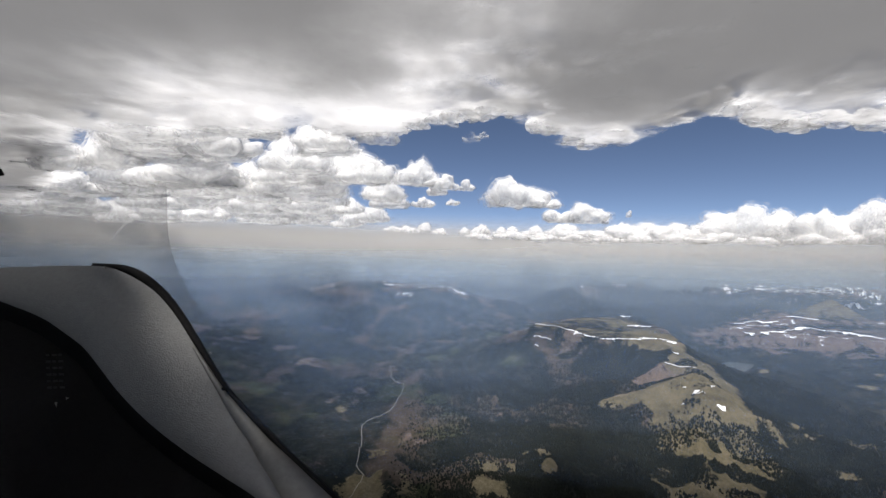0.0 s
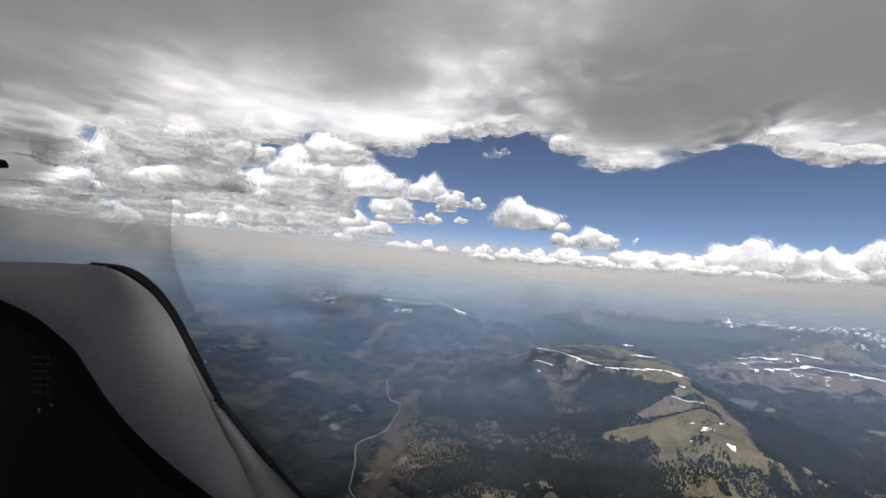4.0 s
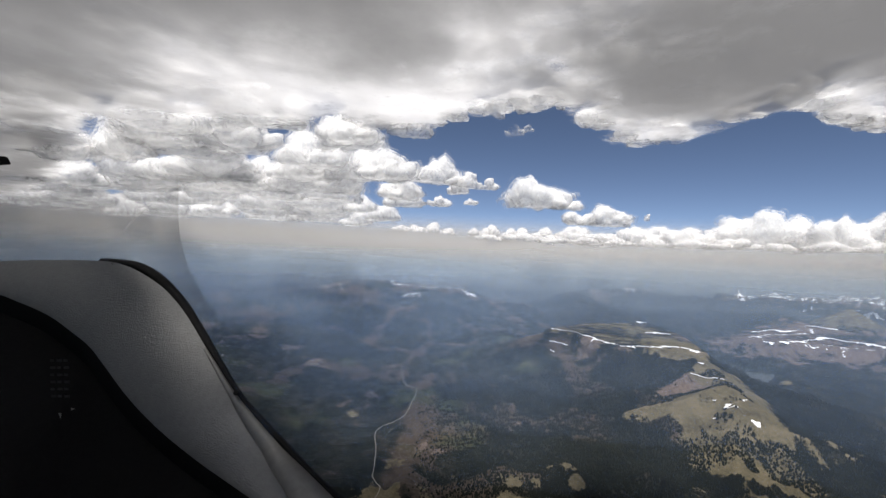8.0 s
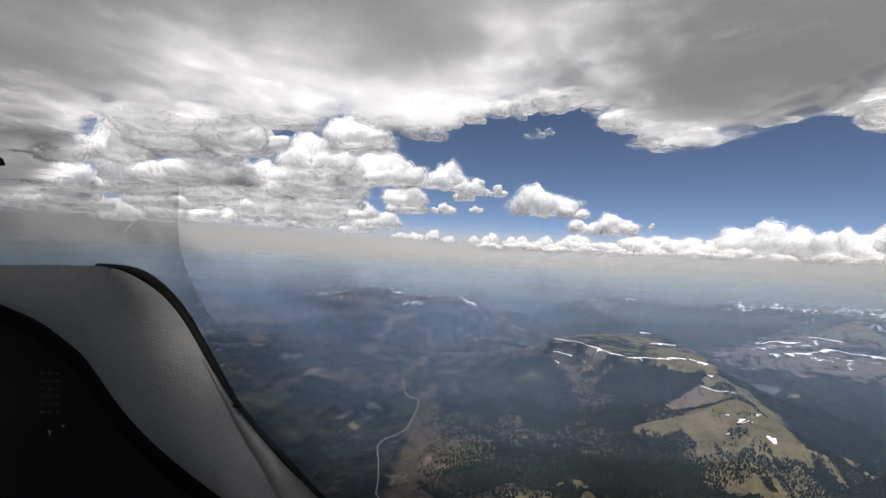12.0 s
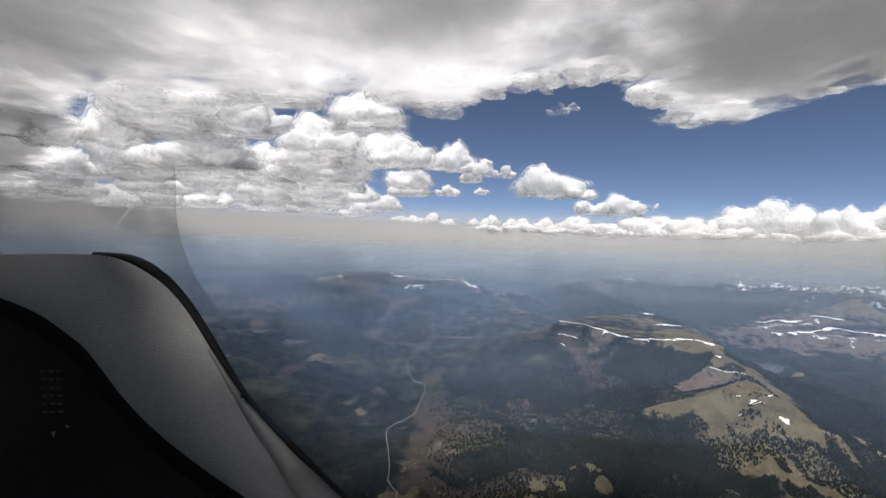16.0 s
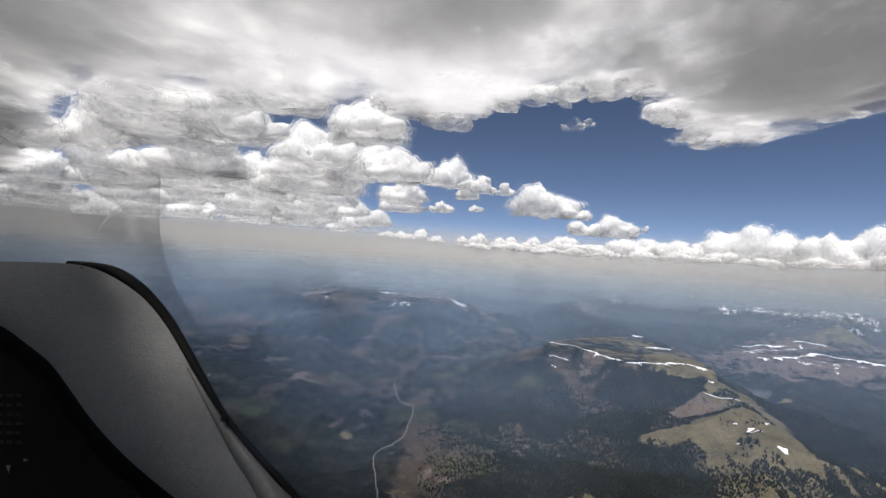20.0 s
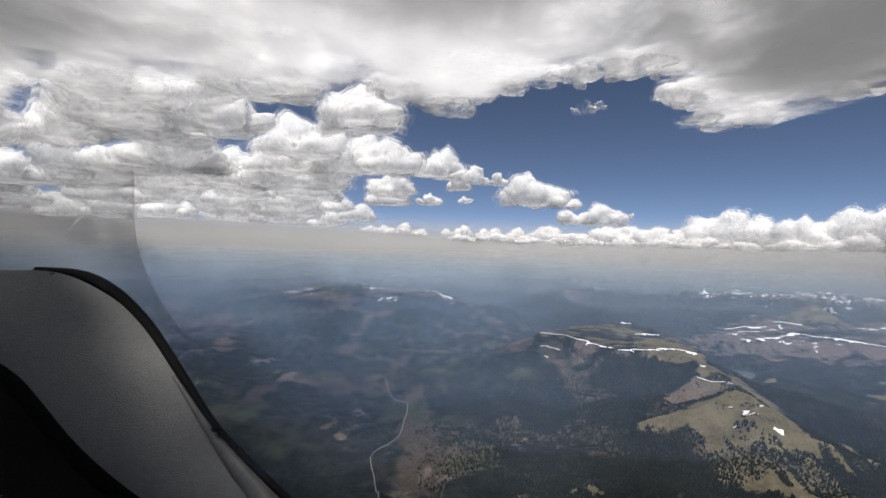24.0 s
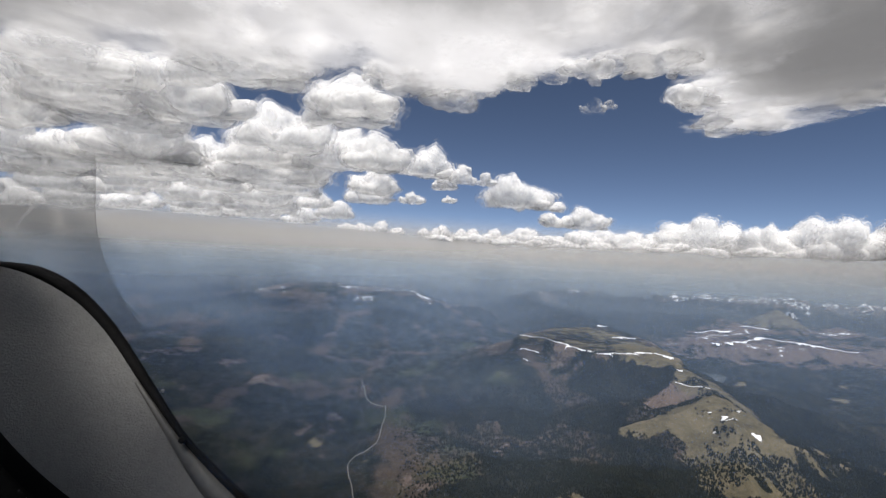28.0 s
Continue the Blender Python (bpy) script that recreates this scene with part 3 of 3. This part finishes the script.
def build_single():
    """Heaps that stand alone in the blue, and the low ones near the horizon."""
    heap(98, 575, 262, 118, 50, 48, 3, "small bright heap cloud alone in the blue sky", 5, 16, peak=-0.4)
    heap(132, 570, 262, 60, 36, 26, 5, "low white shoulder beside a small heap cloud", 5, 10)
    heap(-66, 1500, 260, 92, 56, 54, 4, "small white heap cloud low over the horizon", 4, 9)
    heap(158, 612, 247, 74, 36, 26, 6, "flat white heap cloud below a small one", 5, 12)
    heap(200, 612, 247, 96, 40, 34, 16, "flat white heap cloud below a small one", 5, 14)
    heap(350, 820, 276, 26, 18, 18, 8, "tiny wisp of white cloud", 4, 8, thin=0.4)
    for k, (x, y, wide, tall) in enumerate(((-12, 1480, 78, 34), (68, 1480, 80, 40), (130, 1470, 104, 48), (196, 1490, 92, 38), (236, 1480, 104, 42), (300, 1460, 98, 48), (-170, 1450, 104, 42), (-130, 1490, 100, 38))):
        heap(x, y, 262, wide, wide * 0.6, tall, 240 + k, "small white heap cloud low over the horizon", 4, 9)


def build_bank():
    """The long bank over the eastern horizon, with lower ragged heaps before it."""
    rng = random.Random(11)
    for i in range(17):
        a = radians(9 + i * 3.2)
        r = 1560 - 10 * i + 70 * (i % 2)
        tall = 44 + 7.5 * i + 18 * rng.random()
        heap(r * math.sin(a), r * math.cos(a), 244 + 8 * (i % 3), 180 + 90 * rng.random(), 100, tall, 20 + i, "long bank of heaped white cloud with grey base", 5, 44, turn=-math.degrees(a), lump=0.62)
    for i in range(14):
        a = radians(5 + i * 3.9)
        heap(1440 * math.sin(a), 1440 * math.cos(a), 246, 140 + 60 * rng.random(), 70, 30 + 16 * rng.random(), 320 + i, "low ragged heap before a cloud bank", 4, 26, lump=0.7, turn=-math.degrees(a))


def build_field():
    """The broken field of sunlit heaps in the west, row behind row under the deck's edge."""
    rng = random.Random(29)
    for row, (y, gap, wide, tall) in enumerate(((258, 52, 70, 24), (300, 62, 84, 36), (365, 66, 90, 38), (440, 68, 92, 38), (530, 78, 104, 40), (640, 90, 116, 42), (780, 104, 132, 46), (950, 120, 150, 50), (1150, 140, 170, 54))):
        right = float(np.interp(y, [258, 300, 365, 440, 530, 640, 780, 950, 1150], [-44, -54, -40, 2, -34, -38, -92, -100, -150]))
        for k in range(3 if row == 0 else int((1.35 * y + 160) / (0.95 * gap))):
            x = right - wide * 0.45 - 0.95 * gap * (k + rng.uniform(-0.22, 0.22))
            size = rng.uniform(0.95, 1.35) * (0.7 if k == 0 else 1.0)
            near = y + rng.uniform(-0.3, 0.3) * gap
            if near < np.interp(x, EDGE_X, EDGE_Y) - 30:
                continue
            heap(x, near, 262 + rng.uniform(-4, 5), wide * size, wide * size * 0.6, tall * size * rng.uniform(0.85, 1.15), 500 + 40 * row + k,
                 "sunlit heap cloud of a broken field, grey beneath", 5 if y < 600 and k < 6 else 4, 16, turn=rng.uniform(-25, 25))
    for k, (x, y, wide, tall) in enumerate(((2, 432, 34, 22), (20, 430, 22, 16), (-8, 470, 40, 18), (-30, 600, 46, 20), (10, 560, 26, 12))):
        heap(x, y, 262, wide, wide * 0.7, tall, 900 + k, "ragged white puff at the rim of a cloud field", 5, 12, thin=0.2)


def build_fringe():
    """Torn wisps before the edge of the deck, and the tufts along that edge."""
    rng = random.Random(5)
    for k, (x, y, z, wide, tall) in enumerate(((13, 228, 258, 13, 9), (20, 228, 261, 8, 5))):
        heap(x, y, z, wide, wide * 0.7, tall, 230 + k, "thin torn wisp of cloud against the blue", 4, 9, thin=0.65, name="cloud_wisp")
    for k in range(44):
        x = -64 + 9.0 * k + rng.uniform(-3, 3)
        y = float(np.interp(x, EDGE_X, EDGE_Y)) + rng.uniform(4, 12)
        wide = rng.uniform(24, 38)
        heap(x, y, 263 + rng.uniform(-3, 3), wide, wide * 0.7, rng.uniform(8, 13), 260 + k, "soft ragged tuft hanging from the edge of the deck", 4, 14, thin=0.3, name="cloud_tuft", turn=rng.uniform(-40, 40))


build_single()
build_bank()
build_field()
build_fringe()


# ---- road, lakes, snow ----
def drape(name, line, width, lift, material, label, category, kind="", **more):
    v, f = ribbon(line, width, lift, **more)
    return tagged(new(name, mesh_of(name, v, f, material)), label, category, kind=kind)


ROAD = [(-79, 690), (-71, 640), (-59, 612), (-49, 601), (-47, 560), (-51, 534), (-56, 500), (-77, 470), (-79, 448), (-74, 423), (-68, 377), (-67, 361), (-60, 352), (-59, 342), (-66, 322), (-70, 280)]
drape("road", ROAD, 0.85, 0.7, GRAVEL, "pale winding gravel road through the forested valley", "road", "structure", wobble=0.3)


def build_lake(ring, z, label):
    c = np.mean(ring, 0)
    pts = []
    for i in range(64):
        a = i / 64 * math.tau
        d = np.array([math.cos(a), math.sin(a)])
        s = np.linspace(0, 120, 400)
        p = c + d * s[:, None]
        ins = inside(p[:, 0], p[:, 1], ring)
        pts.append(p[np.argmax(ins < 0)] + d * 1.5 * math.sin(a * 5))
    v = np.array([(*c, z)] + [(*p, z) for p in pts])
    f = np.array([(0, i + 1, (i + 1) % 64 + 1) for i in range(64)])
    tagged(new("lake", mesh_of("lake", v, f, WATER, False)), label, "lake", kind="structure")


build_lake(LAKE, 20.5, "grey-blue mountain lake among dark forest")
DRIFTS = [(7, [(219, 597), (242, 601), (262, 600), (283, 610), (303, 609)]), (3.4, [(262, 507), (272, 508), (280, 501), (284, 492), (285, 484)]), (3.6, [(250, 428), (247, 419), (253, 414)]),
          (3.2, [(257, 403), (263, 400)]), (2, [(266, 428), (272, 430)]), (1.6, [(243, 436), (247, 436)]), (2.0, [(232, 416), (235, 415)]), (4, [(309, 612), (318, 586)]), (3, [(291, 548), (296, 540)]),
          (6, [(306, 714), (325, 716), (344, 712)]), (7, [(345, 838), (362, 832)]), (4.5, [(156, 718), (179, 698), (198, 664), (207, 630), (213, 613), (219, 606)]),
          (4, [(146, 684), (171, 673)]), (3, [(141, 654), (146, 650)]), (10, [(655, 972), (705, 976), (755, 974)]), (10, [(782, 986), (812, 984), (842, 970)]),
          (11, [(618, 843), (650, 850), (686, 859), (728, 870), (746, 845)]), (7, [(746, 845), (768, 829), (808, 790), (840, 775)]), (5, [(590, 846), (606, 838)]), (14, [(1085, 1188), (1132, 1162)])]
for k, (width, line) in enumerate(DRIFTS):
    drape("snow_patch", line, width * (1.0 if width < 9 else 0.6), 0.35 + 0.0008 * math.hypot(*line[0]), SNOW, "long old white snow drift along the ridge lip" if len(line) > 3 else "small melting snow patch on the tundra", "snow", wobble=3.8, seed=k + 3, tips=True)


# ---- trees ----
def build_forest():
    rng = np.random.default_rng(8)
    n = 150000
    x, y = rng.uniform(-40, 470, n), rng.uniform(262, 640, n)
    z = land(x, y)
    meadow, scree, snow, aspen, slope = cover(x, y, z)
    bare = np.minimum(np.maximum(meadow, scree), 1.0)
    clump = fbm(x, y, 22, 5, 90, gain=0.6)
    chance = np.where(bare > 0.5, 0.95 * step(0.22, 0.36, clump + 0.17 * step(450, 375, y)) * step(1.5, 0.85, bare), 0.75)
    chance = chance * np.where(inside(x, y, PLATEAU) > 0, 0.15, 1) * (along(x, y, [(a, b, 0) for a, b in ROAD])[0] > 2.5)
    chance = chance * step(-60, 60, x) * step(640, 540, y) * step(470, 400, x)
    keep = rng.uniform(0, 1, n) < chance
    x, y, z = x[keep], y[keep], z[keep]
    tall, turn = rng.uniform(1.0, 2.6, len(x)), rng.uniform(0, 6.28, len(x))
    wide = tall * rng.uniform(0.28, 0.46, len(x))
    ring = [np.stack([x + wide * np.cos(turn + k * math.tau / 5), y + wide * np.sin(turn + k * math.tau / 5), z + tall * 0.1], -1) for k in range(5)]
    v = np.stack(ring + [np.stack([x, y, z + tall], -1), np.stack([x, y, z - 0.3], -1)], 1).reshape(-1, 3)
    o = np.arange(len(x))[:, None, None] * 7
    f = np.array([[k, (k + 1) % 5, 5] for k in range(5)] + [[(k + 1) % 5, k, 6] for k in range(5)])[None] + o
    tagged(new("conifer_forest", mesh_of("conifer_forest", v, f.reshape(-1, 3), CONIFER, False)), "dark spruce forest with scattered clumps on the tundra", "forest", kind="stuff")


build_forest()


# ---- the cockpit cowl ----
REF = BASE @ pose(-33, 36, 0.6, 91.0, -2.0, -2.5)
F = 768.0


def aim(px, py, depth):
    depth *= 0.8
    return REF @ Vector(((px - 784) / F * depth, (441 - py) / F * depth, -depth))


def curve(pts, n):
    """A smooth line through points, n places along it."""
    out = []
    for k in range(n):
        s = k / (n - 1) * (len(pts) - 1)
        i = min(int(s), len(pts) - 2)
        t = s - i
        p0, p1, p2, p3 = (Vector(pts[j]) for j in (max(i - 1, 0), i, i + 1, min(i + 2, len(pts) - 1)))
        out.append(0.5 * (2 * p1 + (p2 - p0) * t + (2 * p0 - 5 * p1 + 4 * p2 - p3) * t * t + (3 * p1 - p0 - 3 * p2 + p3) * t ** 3))
    return out


def part(name, me, parent, label=""):
    ob = new(name, me)
    ob.parent = parent
    if label:
        ob["label"] = label
    return ob


def loft(name, curves, material, n=80):
    lines = [curve(c, n) for c in curves]
    v = [aim(*p) for line in lines for p in line]
    return mesh_of(name, [tuple(p) for p in v], grid_faces(len(lines), n), material)


OUT = [(-330, 484, 404), (-120, 466, 400), (0, 464, 396), (70, 465, 392), (147, 471, 388), (207, 497, 384), (262, 540, 380), (302, 590, 376), (337, 650, 372), (362, 700, 368), (397, 770, 364), (442, 850, 352), (482, 925, 324), (542, 1040, 282)]
IN = [(-344, 492, 372), (-134, 522, 370), (-54, 547, 368), (6, 574, 366), (46, 602, 364), (86, 634, 362), (116, 672, 360), (156, 727, 358), (201, 777, 356), (251, 822, 354), (316, 872, 345), (381, 917, 328), (456, 972, 302), (546, 1062, 262)]


def between(a, b, t, lift):
    return [tuple(Vector(p) * (1 - t) + Vector(q) * t + Vector((0, 0, lift))) for p, q in zip(a, b)]


def depth_at(y):
    return float(np.interp(y, [460, 471, 497, 540, 650, 700, 770, 850, 925, 1040], [400, 390, 385, 380, 370, 366, 362, 350, 322, 280]))


def lined(pts, more=0.0):
    return [(x, y, depth_at(y) + more) for x, y in pts]


RIM_IN = [(112, 468), (175, 480), (225, 512), (270, 560), (305, 612), (338, 660), (370, 712), (408, 762), (455, 812), (520, 882), (650, 1010)]
RIM_OUT = [(116, 463), (190, 471), (242, 499), (287, 548), (322, 605), (352, 660), (387, 720), (427, 768), (472, 815), (535, 882), (668, 1010)]
RAIL_IN = [(318, 640), (335, 672), (352, 708), (372, 748), (398, 795), (430, 852), (470, 930), (520, 1020)]
RAIL_OUT = [(322, 637), (344, 672), (370, 712), (398, 750), (432, 790), (475, 836), (545, 906), (650, 1010)]


def slab(name, curves, material, parent, label="", n=70):
    """A lofted strip with thickness."""
    ob = part(name, loft(name, curves, material, n), parent, label)
    solid = ob.modifiers.new("thickness", "SOLIDIFY")
    solid.thickness, solid.offset = 1.6, 0.0
    return ob


def plate(name, pts, material, parent, label=""):
    v = [tuple(aim(*p)) for p in pts]
    me = mesh_of(name, v, np.array([list(range(len(v)))]), material, False)
    return part(name, me, parent, label)


def knob(name, px, py, depth, size, material, parent, label=""):
    bm = bmesh.new()
    bmesh.ops.create_cone(bm, cap_ends=True, segments=14, radius1=size, radius2=size * 0.7, depth=size * 0.8, matrix=Matrix.Translation((0, 0, size * 0.3)))
    bmesh.ops.bevel(bm, geom=bm.edges[:], offset=size * 0.12, segments=1, affect="EDGES")
    me = bpy.data.meshes.new(name)
    bm.to_mesh(me)
    bm.free()
    me.materials.append(material)
    ob = part(name, me, parent, label)
    ob.matrix_world = Matrix.Translation(aim(px, py, depth)) @ REF.to_3x3().to_4x4() @ pose(0, 0, 0, -35, 25, 0)
    return ob


def build_cowl():
    cowl = tagged(new("glareshield"), "grey grained cockpit glareshield with a black rubber edge", "glareshield")
    part("cover", loft("cover", [OUT, between(OUT, IN, 0.06, -2), between(OUT, IN, 0.2, -5), between(OUT, IN, 0.5, -9), between(OUT, IN, 0.8, -6), between(OUT, IN, 0.95, -2), IN], COWL), cowl, "grey grained vinyl cover")
    lip = [(x - 5, y + 14, d + 1) for x, y, d in IN]
    down = [(x - 14, y + 30, d + 8) for x, y, d in IN]
    deep = [(x - 420, y + 700, d * 0.42) for x, y, d in IN]
    part("lip", loft("lip", [IN, lip, down], PANEL), cowl, "rolled black lip")
    face = part("panel_face", loft("panel_face", [down, between(down, deep, 0.4, 4), deep], PANEL), cowl, "black instrument panel face in deep shade")
    slab("side_rail", [lined(RAIL_IN, 1), [(x, y, d - 2) for x, y, d in lined([((a + c) / 2, (b + e) / 2) for (a, b), (c, e) in zip(RAIL_IN, RAIL_OUT)])], lined(RAIL_OUT, 1)], RAIL, cowl, "smooth grey painted rail")
    slab("edge_trim", [lined(RIM_IN, 2), lined([((a + c) / 2, (b + e) / 2) for (a, b), (c, e) in zip(RIM_IN, RIM_OUT)], -1), lined(RIM_OUT, 3)], RUBBER, cowl, "black rubber edge trim")
    knob("screw", 382, 726, depth_at(726) - 5, 2.2, RUBBER, cowl, "small black screw")
    knob("screw", 356, 653, depth_at(653) - 3, 1.0, RAIL, cowl, "tiny bright rivet")
    knob("screw", 140, 472, depth_at(472) - 4, 1.2, RAIL, cowl, "tiny bright rivet")
    for row in range(6):
        for col in range(3):
            x, y = 4 + col * 15, 672 + row * 15
            plate("print_bar", [(x, y, 180), (x + 9 + 3 * ((row + col) % 2), y, 180), (x + 9 + 3 * ((row + col) % 2), y + 5, 180), (x, y + 5, 180)], INK, face)
    plate("pointer", [(19, 786, 176), (27, 785, 176), (24, 798, 176)], RAIL, face, "pale pointer mark")
    plate("pointer", [(47, 774, 176), (57, 776, 176), (48, 780, 176)], RAIL, face, "pale pointer mark")
    return cowl


build_cowl()


def build_windscreen():
    # the glareshield's reflection, painted as a grey veil over part of the pane
    reflection_paint, nt, n, l = nodes_of("painted_reflection")
    n.remove(bsdf_of(nt))
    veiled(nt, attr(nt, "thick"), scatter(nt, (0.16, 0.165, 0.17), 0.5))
    pane = [[(-420, 250, 380), (-100, 250, 384), (60, 250, 388), (180, 250, 390), (262, 250, 392), (270, 250, 392)],
            [(-420, 330, 376), (-100, 330, 380), (60, 330, 384), (180, 330, 386), (264, 330, 390), (272, 330, 390)],
            [(-420, 420, 372), (-100, 420, 376), (60, 420, 380), (180, 420, 384), (264, 420, 388), (273, 420, 388)],
            [(-420, 500, 372), (-100, 500, 376), (60, 500, 380), (180, 500, 384), (285, 500, 386), (297, 500, 386)],
            [(-420, 575, 376), (-100, 575, 380), (60, 575, 384), (200, 575, 386), (325, 575, 388), (345, 575, 388)],
            [(-420, 640, 380), (-100, 640, 384), (60, 640, 388), (200, 640, 390), (380, 640, 392), (420, 640, 392)]]
    lines = [curve([(x, y, d * 1.2) for x, y, d in c], 50) for c in pane]
    lines = [curve([tuple(line[j]) for line in lines], 40) for j in range(50)]
    v = [tuple(aim(*p)) for line in lines for p in line]
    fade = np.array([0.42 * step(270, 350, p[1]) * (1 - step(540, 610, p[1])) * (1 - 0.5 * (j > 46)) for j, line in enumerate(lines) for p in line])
    screen = tagged(new("windscreen"), "clear curved cockpit windscreen with a dim reflection painted on", "windscreen")
    part("pane", mesh_of("pane", v, grid_faces(50, 40), reflection_paint, thick=fade), screen, "curved acrylic pane with a reflection painted as grey film")
    # a thin half-clear pale arc across the pane
    line = [curve([(272, 326, 380), (235, 348, 380), (195, 375, 380), (168, 402, 380), (150, 435, 380)], 30), curve([(272, 330, 380), (236, 352, 380), (197, 379, 380), (171, 405, 380), (154, 435, 380)], 30)]
    v = [tuple(aim(*p)) for q in line for p in q]
    arc_film, nt, n, l = nodes_of("pale_arc")
    n.remove(bsdf_of(nt))
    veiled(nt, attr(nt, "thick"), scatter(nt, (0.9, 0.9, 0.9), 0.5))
    part("pale_arc", mesh_of("pale_arc", v, grid_faces(2, 30), arc_film, thick=np.full(60, 0.22)), screen, "faint pale arc across the pane")
    bracket = tagged(new("bracket"), "small black wedge-shaped bracket on the windscreen frame", "bracket")
    bm = bmesh.new()
    pts = [(-170, 252), (-70, 259), (-62, 275), (-170, 279)]
    front = [bm.verts.new(aim(x, y, 372)) for x, y in pts]
    back = [bm.verts.new(aim(x, y, 380)) for x, y in pts]
    bm.faces.new(front[::-1])
    bm.faces.new(back)
    for k in range(4):
        bm.faces.new((front[k], front[(k + 1) % 4], back[(k + 1) % 4], back[k]))
    bmesh.ops.recalc_face_normals(bm, faces=bm.faces[:])
    bmesh.ops.bevel(bm, geom=bm.edges[:], offset=0.8, segments=2, affect="EDGES")
    me = bpy.data.meshes.new("wedge")
    bm.to_mesh(me)
    bm.free()
    me.materials.append(RUBBER)
    part("wedge", me, bracket)


build_windscreen()
